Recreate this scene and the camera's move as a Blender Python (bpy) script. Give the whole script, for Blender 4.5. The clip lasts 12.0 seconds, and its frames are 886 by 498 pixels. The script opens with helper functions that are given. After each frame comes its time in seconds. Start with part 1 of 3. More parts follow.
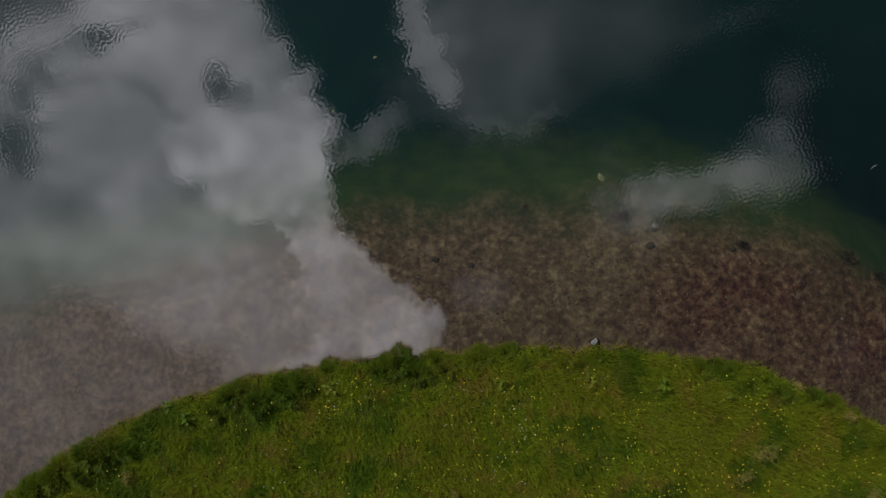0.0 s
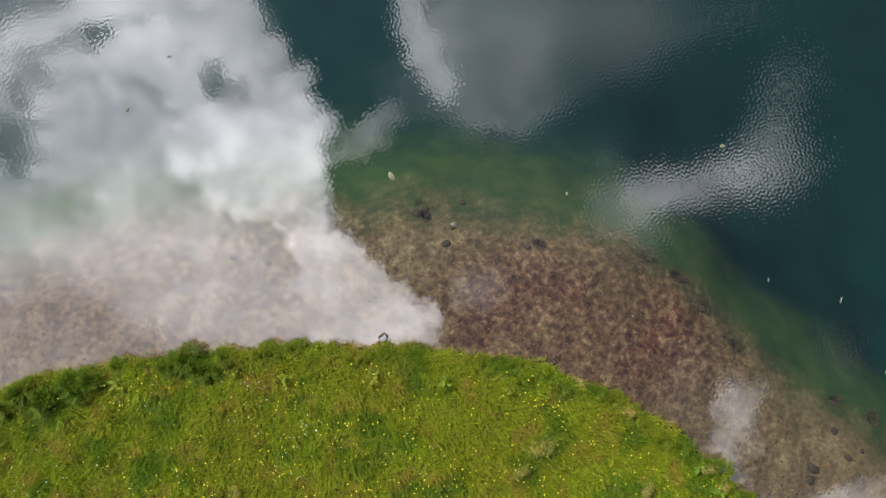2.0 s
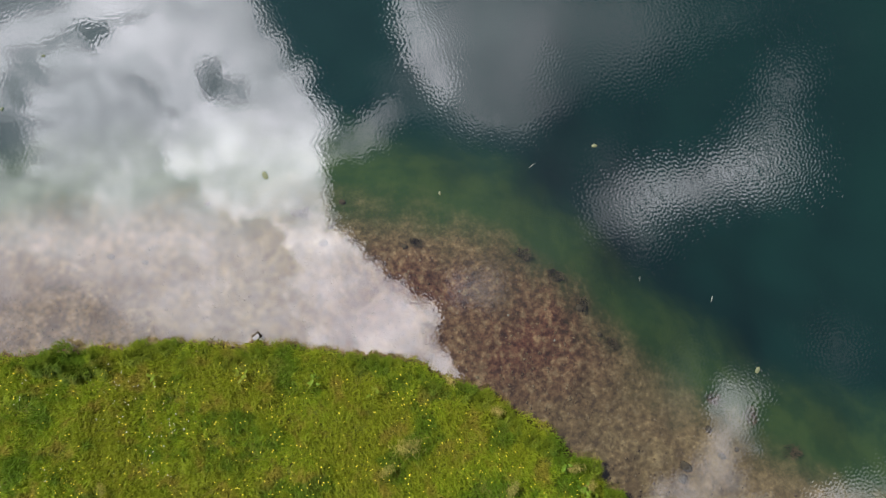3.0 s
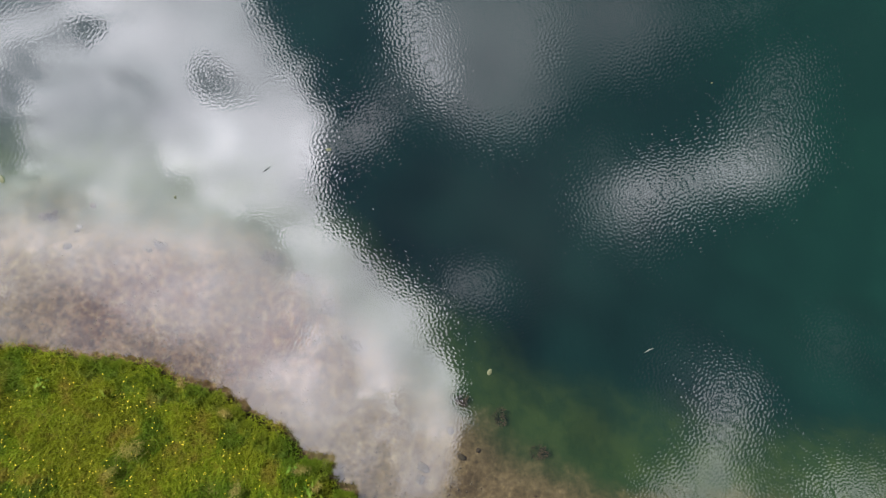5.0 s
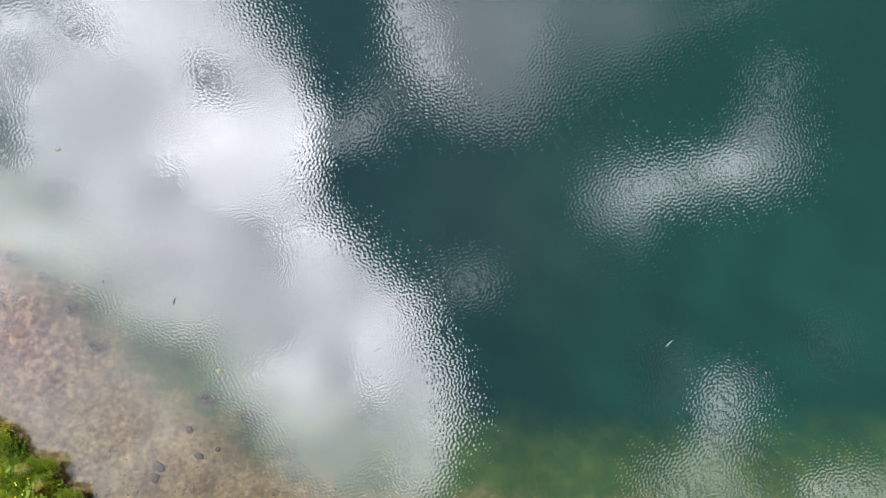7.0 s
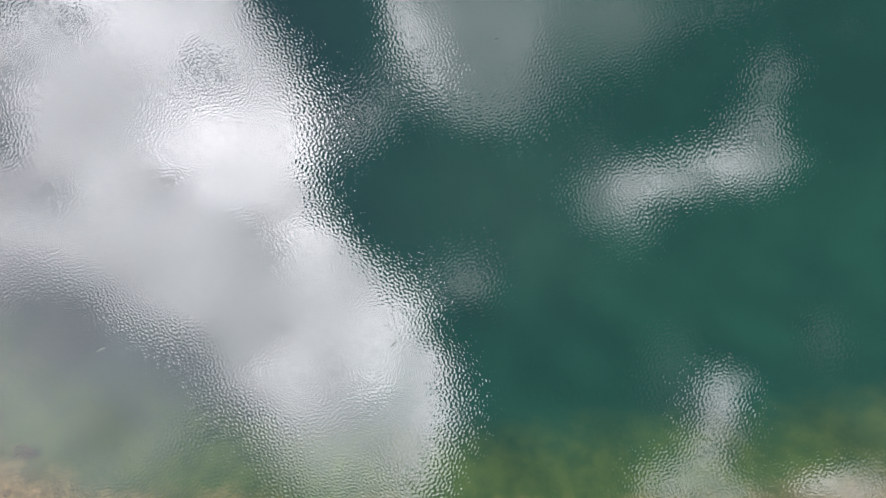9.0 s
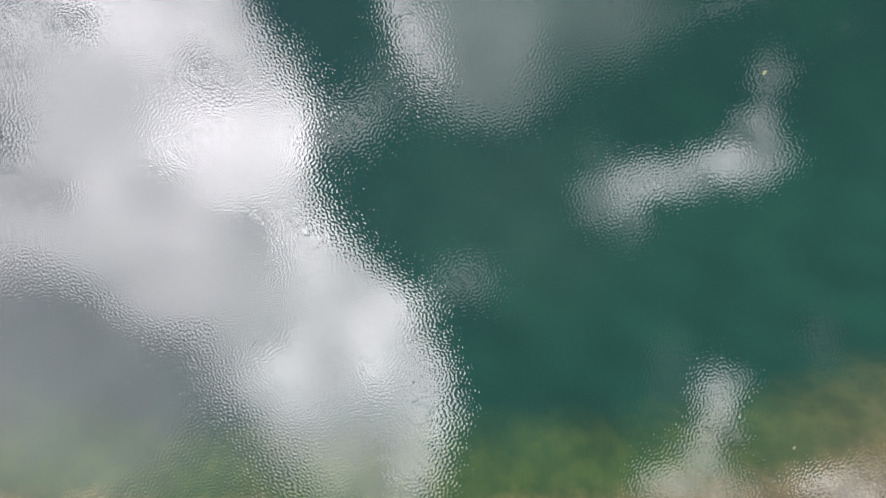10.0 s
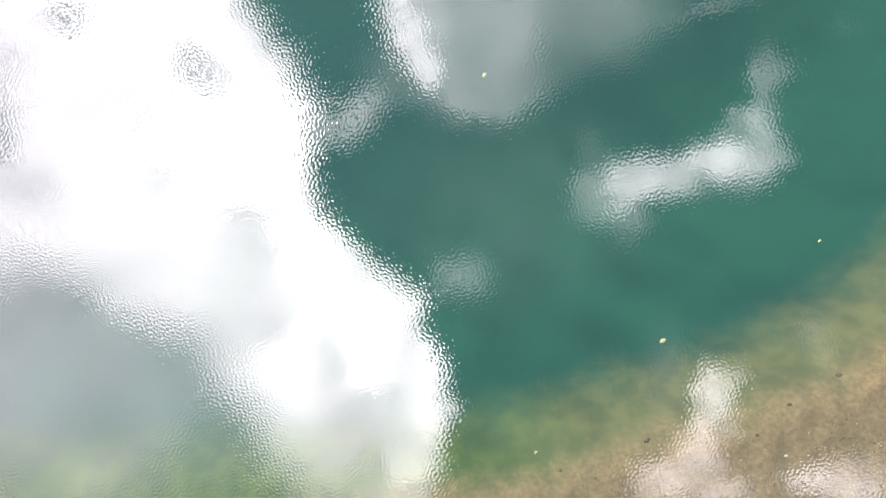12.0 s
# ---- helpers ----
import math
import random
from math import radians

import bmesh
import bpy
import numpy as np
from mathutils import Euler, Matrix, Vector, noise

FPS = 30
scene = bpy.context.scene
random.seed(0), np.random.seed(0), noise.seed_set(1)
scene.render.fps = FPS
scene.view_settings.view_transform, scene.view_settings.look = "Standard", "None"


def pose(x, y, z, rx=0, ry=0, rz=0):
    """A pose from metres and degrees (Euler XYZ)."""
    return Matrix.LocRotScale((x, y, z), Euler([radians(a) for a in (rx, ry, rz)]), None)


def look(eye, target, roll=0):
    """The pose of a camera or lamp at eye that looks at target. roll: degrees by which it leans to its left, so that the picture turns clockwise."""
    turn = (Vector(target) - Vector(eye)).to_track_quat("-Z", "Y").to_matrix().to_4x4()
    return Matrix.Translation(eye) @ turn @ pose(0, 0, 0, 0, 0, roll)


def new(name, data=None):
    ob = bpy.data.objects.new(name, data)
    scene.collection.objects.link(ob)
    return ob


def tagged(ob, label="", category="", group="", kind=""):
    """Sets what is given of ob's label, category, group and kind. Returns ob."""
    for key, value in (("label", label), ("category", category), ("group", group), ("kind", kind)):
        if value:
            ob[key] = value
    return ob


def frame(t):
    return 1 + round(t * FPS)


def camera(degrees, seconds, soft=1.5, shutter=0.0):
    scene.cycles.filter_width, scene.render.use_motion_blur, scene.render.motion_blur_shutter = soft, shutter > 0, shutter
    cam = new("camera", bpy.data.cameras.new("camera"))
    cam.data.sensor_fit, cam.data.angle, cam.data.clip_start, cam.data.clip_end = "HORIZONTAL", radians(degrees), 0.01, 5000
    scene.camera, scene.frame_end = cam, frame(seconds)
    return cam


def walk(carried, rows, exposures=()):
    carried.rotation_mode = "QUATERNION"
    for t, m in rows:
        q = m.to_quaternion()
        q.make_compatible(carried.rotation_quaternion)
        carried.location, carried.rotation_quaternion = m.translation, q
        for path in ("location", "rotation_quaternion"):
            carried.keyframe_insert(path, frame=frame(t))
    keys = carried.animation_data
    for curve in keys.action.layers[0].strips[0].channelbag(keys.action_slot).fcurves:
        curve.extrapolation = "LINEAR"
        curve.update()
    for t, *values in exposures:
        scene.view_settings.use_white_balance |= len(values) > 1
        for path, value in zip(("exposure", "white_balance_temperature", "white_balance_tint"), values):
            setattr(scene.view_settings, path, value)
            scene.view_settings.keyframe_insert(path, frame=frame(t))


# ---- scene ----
# A drone flies level over a grassy headland and out over a lake, looking straight down.
cam = camera(72.0, 12.0, soft=1.35)
PATH = (
    (0.0, 0.129, -0.028, 6.672, 0.710, 0.889, 0.000),
    (0.5, 0.614, -0.030, 6.693, 0.666, 0.818, 0.001),
    (1.0, 1.156, -0.031, 6.703, 0.621, 0.748, 0.025),
    (1.5, 1.747, -0.029, 6.709, 0.569, 0.676, 0.040),
    (2.0, 2.388, -0.028, 6.711, 0.509, 0.605, 0.065),
    (2.5, 3.068, -0.025, 6.714, 0.443, 0.529, 0.090),
    (3.0, 3.768, -0.019, 6.720, 0.377, 0.453, 0.080),
    (5.0, 6.665, 0.047, 6.751, 0.141, 0.150, 0.031),
    (5.5, 7.405, 0.059, 6.758, 0.068, 0.076, 0.024),
    (6.0, 8.148, 0.070, 6.768, -0.002, 0.002, 0.020),
    (6.5, 8.879, 0.075, 6.774, -0.065, -0.071, 0.027),
    (7.0, 9.631, 0.080, 6.777, -0.138, -0.144, 0.040),
    (8.8, 12.346, 0.101, 6.762, -0.350, -0.419, 0.010),
    (9.5, 13.418, 0.106, 6.756, -0.430, -0.523, -0.010),
    (10.5, 14.945, 0.125, 6.751, -0.540, -0.673, -0.025),
    (11.0, 15.718, 0.144, 6.747, -0.610, -0.748, -0.005),
    (11.5, 16.493, 0.165, 6.743, -0.689, -0.825, 0.045),
    (12.0, 17.263, 0.184, 6.739, -0.764, -0.901, 0.100),
)
EXPOSURES = ((0.0, -0.28, 6500, 10), (0.4, 0.72, 6500, 10), (0.8, 1.18, 6500, 10), (1.2, 1.36, 6500, 10), (1.6, 1.38, 6500, 10), (3.0, 1.40, 6480, 10), (5.0, 1.40, 6480, 10), (6.0, 1.58, 6450, 9), (7.0, 1.97, 6400, 9), (9.0, 1.95, 6600, 11), (10.0, 1.95, 6720, 13), (11.0, 1.98, 6800, 15), (11.5, 2.14, 6850, 17), (12.0, 2.84, 6880, 18))
walk(cam, [(t, pose(x, y, z, rx, ry, rz)) for t, x, y, z, rx, ry, rz in PATH], EXPOSURES)


# ---- node helper ----
class Nodes:
    """Short calls for a node tree."""

    def __init__(self, tree):
        self.tree = tree
        tree.nodes.clear()

    def add(self, kind, inputs=()):
        n = self.tree.nodes.new(kind)
        for key, value in dict(inputs).items():
            self.put(n.inputs[key], value)
        return n

    def put(self, socket, value):
        if isinstance(value, bpy.types.NodeSocket):
            self.tree.links.new(value, socket)
        else:
            socket.default_value = value

    def math(self, op, a, b=0.0, c=0.0, clamp=False):
        n = self.add("ShaderNodeMath", {0: a, 1: b, 2: c})
        n.operation, n.use_clamp = op, clamp
        return n.outputs[0]

    def vec(self, op, a, b=(0, 0, 0)):
        n = self.add("ShaderNodeVectorMath", {0: a})
        n.operation = op
        if op == "SCALE":
            self.put(n.inputs["Scale"], b)
        else:
            self.put(n.inputs[1], b)
        return n.outputs["Value"] if op in ("LENGTH", "DOT_PRODUCT") else n.outputs[0]

    def noise(self, vector, scale, detail=3.0, rough=0.55, distortion=0.0):
        return self.add("ShaderNodeTexNoise", {"Vector": vector, "Scale": scale, "Detail": detail, "Roughness": rough, "Distortion": distortion})

    def span(self, value, a, b, lo=0.0, hi=1.0, smooth=True):
        n = self.add("ShaderNodeMapRange", {"Value": value, "From Min": a, "From Max": b, "To Min": lo, "To Max": hi})
        n.interpolation_type, n.clamp = "SMOOTHSTEP" if smooth else "LINEAR", True
        return n.outputs[0]

    def ramp(self, value, stops):
        n = self.add("ShaderNodeValToRGB", {"Fac": value})
        e = n.color_ramp.elements
        while len(e) < len(stops):
            e.new(0.5)
        for s, (at, col) in zip(e, stops):
            s.position, s.color = at, (*col, 1)
        return n.outputs[0]

    def mix(self, fac, a, b, blend="MIX"):
        n = self.add("ShaderNodeMix")
        n.data_type, n.blend_type = "RGBA", blend
        for key, value in ((0, fac), (6, a), (7, b)):
            if isinstance(value, tuple) and len(value) == 3:
                value = (*value, 1)
            self.put(n.inputs[key], value)
        return n.outputs[2]


# ---- sky: blue gaps between sunlit clouds, which the water mirrors ----
SUN_TURN, SUN_HEIGHT = radians(312), radians(44)
world = bpy.data.worlds.new("sky")
scene.world = world
world.use_nodes = True
n = Nodes(world.node_tree)
way = n.add("ShaderNodeTexCoord").outputs["Generated"]
sep = n.add("ShaderNodeSeparateXYZ", {0: way})
up = n.math("MAXIMUM", sep.outputs[2], 0.06)
flat = n.add("ShaderNodeCombineXYZ", {0: n.math("DIVIDE", sep.outputs[0], up), 1: n.math("DIVIDE", sep.outputs[1], up), 2: 0.0}).outputs[0]
billow = n.noise(flat, 4.5, 4.0, 0.55)
fine = n.noise(flat, 12.0, 7.0, 0.70)
warped = n.vec("ADD", flat, n.vec("SCALE", n.vec("SUBTRACT", billow.outputs["Color"], (0.5, 0.5, 0.5)), 0.09))
warped = n.vec("ADD", warped, n.vec("SCALE", n.vec("SUBTRACT", fine.outputs["Color"], (0.5, 0.5, 0.5)), 0.135))
gentle = n.vec("ADD", flat, n.vec("SCALE", n.vec("SUBTRACT", n.noise(flat, 5.0, 3.0, 0.5).outputs["Color"], (0.5, 0.5, 0.5)), 0.10))
# Clouds at their place in the cloud layer, per unit of the layer's height: x, y, half length, half width, turn, thickness.
VEIL = (
    (-0.588, 0.205, 0.218, 0.222, 0, 0.68),
    (-0.407, -0.018, 0.190, 0.125, -25, 0.64),
    (-0.249, -0.175, 0.185, 0.120, -52, 0.60),
    (-0.171, -0.286, 0.139, 0.111, -60, 0.38),
    (-0.652, -0.203, 0.389, 0.232, 0, 0.23),
    (-0.671, 0.029, 0.222, 0.111, 0, 0.57),
    (0.089, 0.381, 0.139, 0.116, -10, 0.21),
    (0.200, 0.362, 0.185, 0.088, 15, 0.14),
    (0.423, 0.121, 0.139, 0.051, 18, 0.05),
    (0.534, -0.398, 0.176, 0.060, 5, 0.04),
    (0.386, -0.222, 0.039, 0.079, 0, 0.05),
    (0.640, -0.147, 0.028, 0.051, -15, 0.05),
    (0.126, 0.057, 0.213, 0.167, 0, 0.04),
)
HEAD_OF_BANK = (
    (-0.500, 0.353, 0.167, 0.158, 0, 0.74),
    (-0.365, 0.376, 0.051, 0.056, 0, 0.66),
    (-0.323, 0.321, 0.046, 0.037, 0, 0.68),
    (-0.293, 0.256, 0.056, 0.046, 30, 0.72),
    (-0.379, 0.191, 0.139, 0.070, 0, 0.95),
    (-0.260, 0.200, 0.070, 0.051, 0, 0.84),
    (-0.231, 0.145, 0.051, 0.051, 0, 0.80),
    (-0.615, 0.307, 0.176, 0.130, 0, 0.70),
    (-0.310, 0.108, 0.102, 0.065, 0, 0.78),
)
FOOT_OF_BANK = (
    (-0.240, 0.061, 0.060, 0.039, -20, 0.68),
    (-0.209, 0.010, 0.065, 0.046, -30, 0.72),
    (-0.167, -0.027, 0.065, 0.039, -25, 0.72),
    (-0.192, -0.082, 0.102, 0.074, -45, 0.70),
    (-0.107, -0.073, 0.056, 0.039, -25, 0.72),
    (-0.062, -0.101, 0.046, 0.037, -25, 0.70),
    (-0.095, -0.166, 0.102, 0.070, -60, 0.73),
    (-0.030, -0.194, 0.056, 0.046, -60, 0.68),
    (-0.039, -0.249, 0.079, 0.056, -60, 0.62),
    (-0.057, -0.314, 0.088, 0.070, -80, 0.45),
    (-0.073, -0.388, 0.074, 0.074, 0, 0.26),
)
TOWER_CLOUD = (
    (-0.067, 0.395, 0.035, 0.042, 0, 0.46),
    (-0.043, 0.344, 0.030, 0.042, 10, 0.48),
    (-0.018, 0.288, 0.046, 0.032, -30, 0.42),
)
FAN_CLOUD = (
    (-0.004, 0.353, 0.056, 0.083, 0, 0.26),
    (0.052, 0.279, 0.120, 0.074, -5, 0.18),
    (0.061, 0.219, 0.056, 0.020, -5, 0.22),
    (0.145, 0.228, 0.042, 0.014, 12, 0.16),
    (-0.133, 0.191, 0.060, 0.022, 38, 0.24),
    (-0.104, 0.228, 0.032, 0.019, 40, 0.16),
    (0.061, -0.059, 0.044, 0.035, 0, 0.11),
)
STREAK_CLOUD = (
    (0.335, 0.029, 0.026, 0.032, 20, 0.12),
    (0.260, 0.140, 0.032, 0.028, 0, 0.06),
    (0.265, 0.080, 0.042, 0.048, 25, 0.15),
    (0.321, 0.052, 0.046, 0.028, -10, 0.09),
    (0.370, 0.100, 0.085, 0.038, 14, 0.38),
    (0.450, 0.135, 0.083, 0.033, 20, 0.46),
    (0.506, 0.140, 0.060, 0.028, 15, 0.34),
    (0.538, 0.191, 0.030, 0.044, 35, 0.22),
    (0.548, 0.256, 0.024, 0.046, -10, 0.12),
)
FAR_CLOUDS = (
    (0.464, -0.282, 0.032, 0.056, -15, 0.36),
    (0.437, -0.347, 0.046, 0.039, 0, 0.28),
    (0.386, -0.390, 0.057, 0.030, 0, 0.32),
    (0.478, -0.407, 0.042, 0.020, 0, 0.20),
    (0.654, -0.365, 0.056, 0.022, 15, 0.32),
    (0.705, -0.398, 0.056, 0.028, 0, 0.34),
    (0.446, 0.386, 0.065, 0.014, 12, 0.09),
    (0.506, 0.401, 0.046, 0.012, 0, 0.08),
    (0.673, 0.364, 0.024, 0.019, 0, 0.04),
)
GAPS = (
    (-0.715, 0.182, 0.037, 0.057, 0, 0.42),
    (-0.574, 0.355, 0.046, 0.019, 5, 0.62),
    (-0.597, 0.338, 0.032, 0.014, 10, 0.30),
    (-0.676, 0.311, 0.024, 0.028, 0, 0.42),
    (-0.388, 0.297, 0.028, 0.032, 15, 0.46),
    (-0.710, 0.279, 0.028, 0.032, 0, 0.44),
    (-0.652, 0.348, 0.065, 0.015, 15, 0.34),
    (-0.504, 0.260, 0.056, 0.017, -30, 0.24),
    (-0.513, 0.381, 0.065, 0.013, 15, 0.32),
    (-0.272, 0.068, 0.035, 0.015, 0, 0.20),
    (-0.421, 0.390, 0.037, 0.017, 0, 0.22),
    (-0.625, 0.103, 0.074, 0.028, 20, 0.18),
    (-0.449, 0.043, 0.056, 0.023, -10, 0.10),
    (-0.615, 0.288, 0.042, 0.013, 20, 0.22),
)


def puffs(rows, soft, place):
    """The thickest of the rows' puffs at each place of the sky."""
    total = None
    for x, y, long, wide, turn, weight in rows:
        spot = n.add("ShaderNodeMapping")
        spot.vector_type = "TEXTURE"
        for key, value in (("Vector", place), ("Location", (x, y, 0)), ("Rotation", (0, 0, radians(turn))), ("Scale", (long, wide, 1))):
            n.put(spot.inputs[key], value)
        puff = n.math("MULTIPLY", n.span(n.vec("LENGTH", spot.outputs[0]), 1.0 + soft, 1.0 - soft), weight)
        total = puff if total is None else n.math("SMOOTH_MAX", total, puff, 0.03)
    return n.math("SUBTRACT", total, 0.018)


thick = n.math("MAXIMUM", puffs(HEAD_OF_BANK + FOOT_OF_BANK + TOWER_CLOUD, 0.38, warped), puffs(FAN_CLOUD + STREAK_CLOUD + FAR_CLOUDS, 0.85, warped))
thick = n.math("SMOOTH_MAX", thick, puffs(VEIL, 0.85, gentle), 0.04)
thick = n.math("SUBTRACT", thick, 0.007)
thick = n.math("SUBTRACT", thick, puffs(GAPS, 0.6, warped))
# Broken cloud all round, outside the part of the sky overhead.
away = n.span(n.vec("LENGTH", flat), 0.95, 1.6)
broken = n.math("MULTIPLY", n.span(n.noise(flat, 0.8, 5.0, 0.6).outputs[0], 0.42, 0.70), n.math("MULTIPLY", away, 0.3))
thick = n.math("ADD", thick, broken)
thick = n.math("MULTIPLY", n.math("MAXIMUM", thick, 0.0), n.span(n.math("ADD", billow.outputs[0], fine.outputs[0]), 0.70, 1.30, 0.55, 1.33, smooth=False))
thick = n.math("MULTIPLY", thick, n.span(n.noise(flat, 11.0, 7.0, 0.68, 0.4).outputs[0], 0.36, 0.62, 0.83, 1.13))
glow = n.math("MULTIPLY", n.math("MINIMUM", thick, 1.15), 1.14)
sky = n.add("ShaderNodeTexSky")
sky.sky_type, sky.sun_disc, sky.sun_elevation, sky.sun_rotation = "NISHITA", False, SUN_HEIGHT, SUN_TURN
sky.air_density, sky.dust_density = 0.45, 0.0
clear = n.add("ShaderNodeBackground", {"Color": sky.outputs[0], "Strength": 0.022})
cloud = n.add("ShaderNodeBackground", {"Color": (0.985, 0.96, 1.02, 1), "Strength": glow})
both = n.add("ShaderNodeAddShader", {0: clear.outputs[0], 1: cloud.outputs[0]})
n.add("ShaderNodeOutputWorld", {"Surface": both.outputs[0]})

sun = new("sun", bpy.data.lights.new("sun", "SUN"))
sun.data.energy, sun.data.angle, sun.data.color = 5.0, radians(10), (1.0, 0.95, 0.86)
sun.matrix_world = look((0, 0, 30), (0.62, -0.55, 29.20))


# ---- the lie of the land ----
SHELF = ((-40, -16), (-14, -4.5), (-8, -1.7), (-4.9, -0.80), (-3.6, -0.60), (-2.4, -0.25), (-1.15, 0.04), (0.53, 0.18), (1.78, 0.24), (3.03, 0.15), (4.1, -0.12), (4.9, -0.50),
         (5.4, -1.0), (5.85, -1.5), (6.5, -1.98), (7.2, -2.44), (8.5, -3.25), (10.7, -3.45), (13.8, -3.35), (17.0, -3.02), (18.7, -2.65), (20.0, -2.27),
         (21.2, -1.92), (22.2, -1.52), (24.0, 0.0), (27.0, 4.0), (60.0, 30.0))


def wobble(x, y, scale, seed):
    """Smooth uneven values of about -1 to 1, for arrays."""
    r = np.random.RandomState(seed)
    total = np.zeros_like(x)
    for k in range(7):
        a, w = r.uniform(0, 2 * np.pi), r.uniform(0.6, 1.7) / scale
        total = total + np.sin(2 * np.pi * w * (x * np.cos(a) + y * np.sin(a)) + r.uniform(0, 6.28))
    return total / 3.0


def shore(x):
    """The headland's edge, a blunt arc, and its slope."""
    s = x - 1.04
    c = np.where(s < 0, 0.0081, 0.0169)
    rise = 0.10 / (1 + np.exp(-(x - 0.2) / 0.35))
    return -1.12 + rise - c * np.abs(s) ** 3, -3 * c * np.sign(s) * s ** 2


def inland(x, y):
    """Metres from the water's edge, positive on land."""
    edge, slope = shore(x)
    d = (edge - y) / np.sqrt(1 + slope ** 2)
    return d + 0.035 * wobble(x, y, 0.55, 3) + 0.02 * wobble(x, y, 0.21, 4)


def off_shelf(x, y):
    """Metres beyond the edge of the shallow gravel shelf."""
    xs, ys = np.array(SHELF).T
    edge = sum(np.interp(x + o, xs, ys) for o in (-0.5, -0.25, 0, 0.25, 0.5)) / 5
    slope = (np.interp(x + 0.8, xs, ys) - np.interp(x - 0.8, xs, ys)) / 1.6
    return (y - edge) / np.sqrt(1 + slope ** 2 * np.exp(-np.abs(y - edge) / 1.2)) + 0.07 * wobble(x, y, 1.3, 5) + np.interp(x, (7, 9), (0.11, 0.0))


def height(x, y):
    d, e = inland(x, y), off_shelf(x, y)
    out = np.maximum(-d, 0)
    part = out / (out + np.maximum(-e, 0) + 0.05)
    bed = -0.015 - 0.19 * part - np.where(e > -0.1, 3.6 * (1 - np.exp(-(np.maximum(e + 0.1, 0) / np.interp(x, (3, 5.5, 9, 14, 18), (3.2, 3.1, 2.9, 2.2, 1.9))) ** 1.7)), 0)
    bed = bed + 0.012 * wobble(x, y, 0.5, 6) * np.minimum(out * 4, 1) * np.exp(-2.5 * np.maximum(e, 0))
    step = np.clip(d / 0.05, 0, 1)
    land = 0.075 * step * step * (3 - 2 * step) + 0.20 * (1 - np.exp(-np.maximum(d, 0) / 0.9)) + 0.012 * wobble(x, y, 0.7, 7) * step
    z = np.where(d > 0, land, bed)
    far = np.clip((np.hypot(x - 8, y) - 160) / 200, 0, 1)
    return z + far * 9


# ---- materials ----
def material(name):
    m = bpy.data.materials.new(name)
    m.use_nodes = True
    return m, Nodes(m.node_tree)


def finish(n, color, rough, normal=None, spec=0.3, extra=()):
    ins = {"Base Color": color, "Roughness": rough, "Specular IOR Level": spec, **dict(extra)}
    if normal is not None:
        ins["Normal"] = normal
    b = n.add("ShaderNodeBsdfPrincipled", ins)
    n.add("ShaderNodeOutputMaterial", {"Surface": b.outputs[0]})


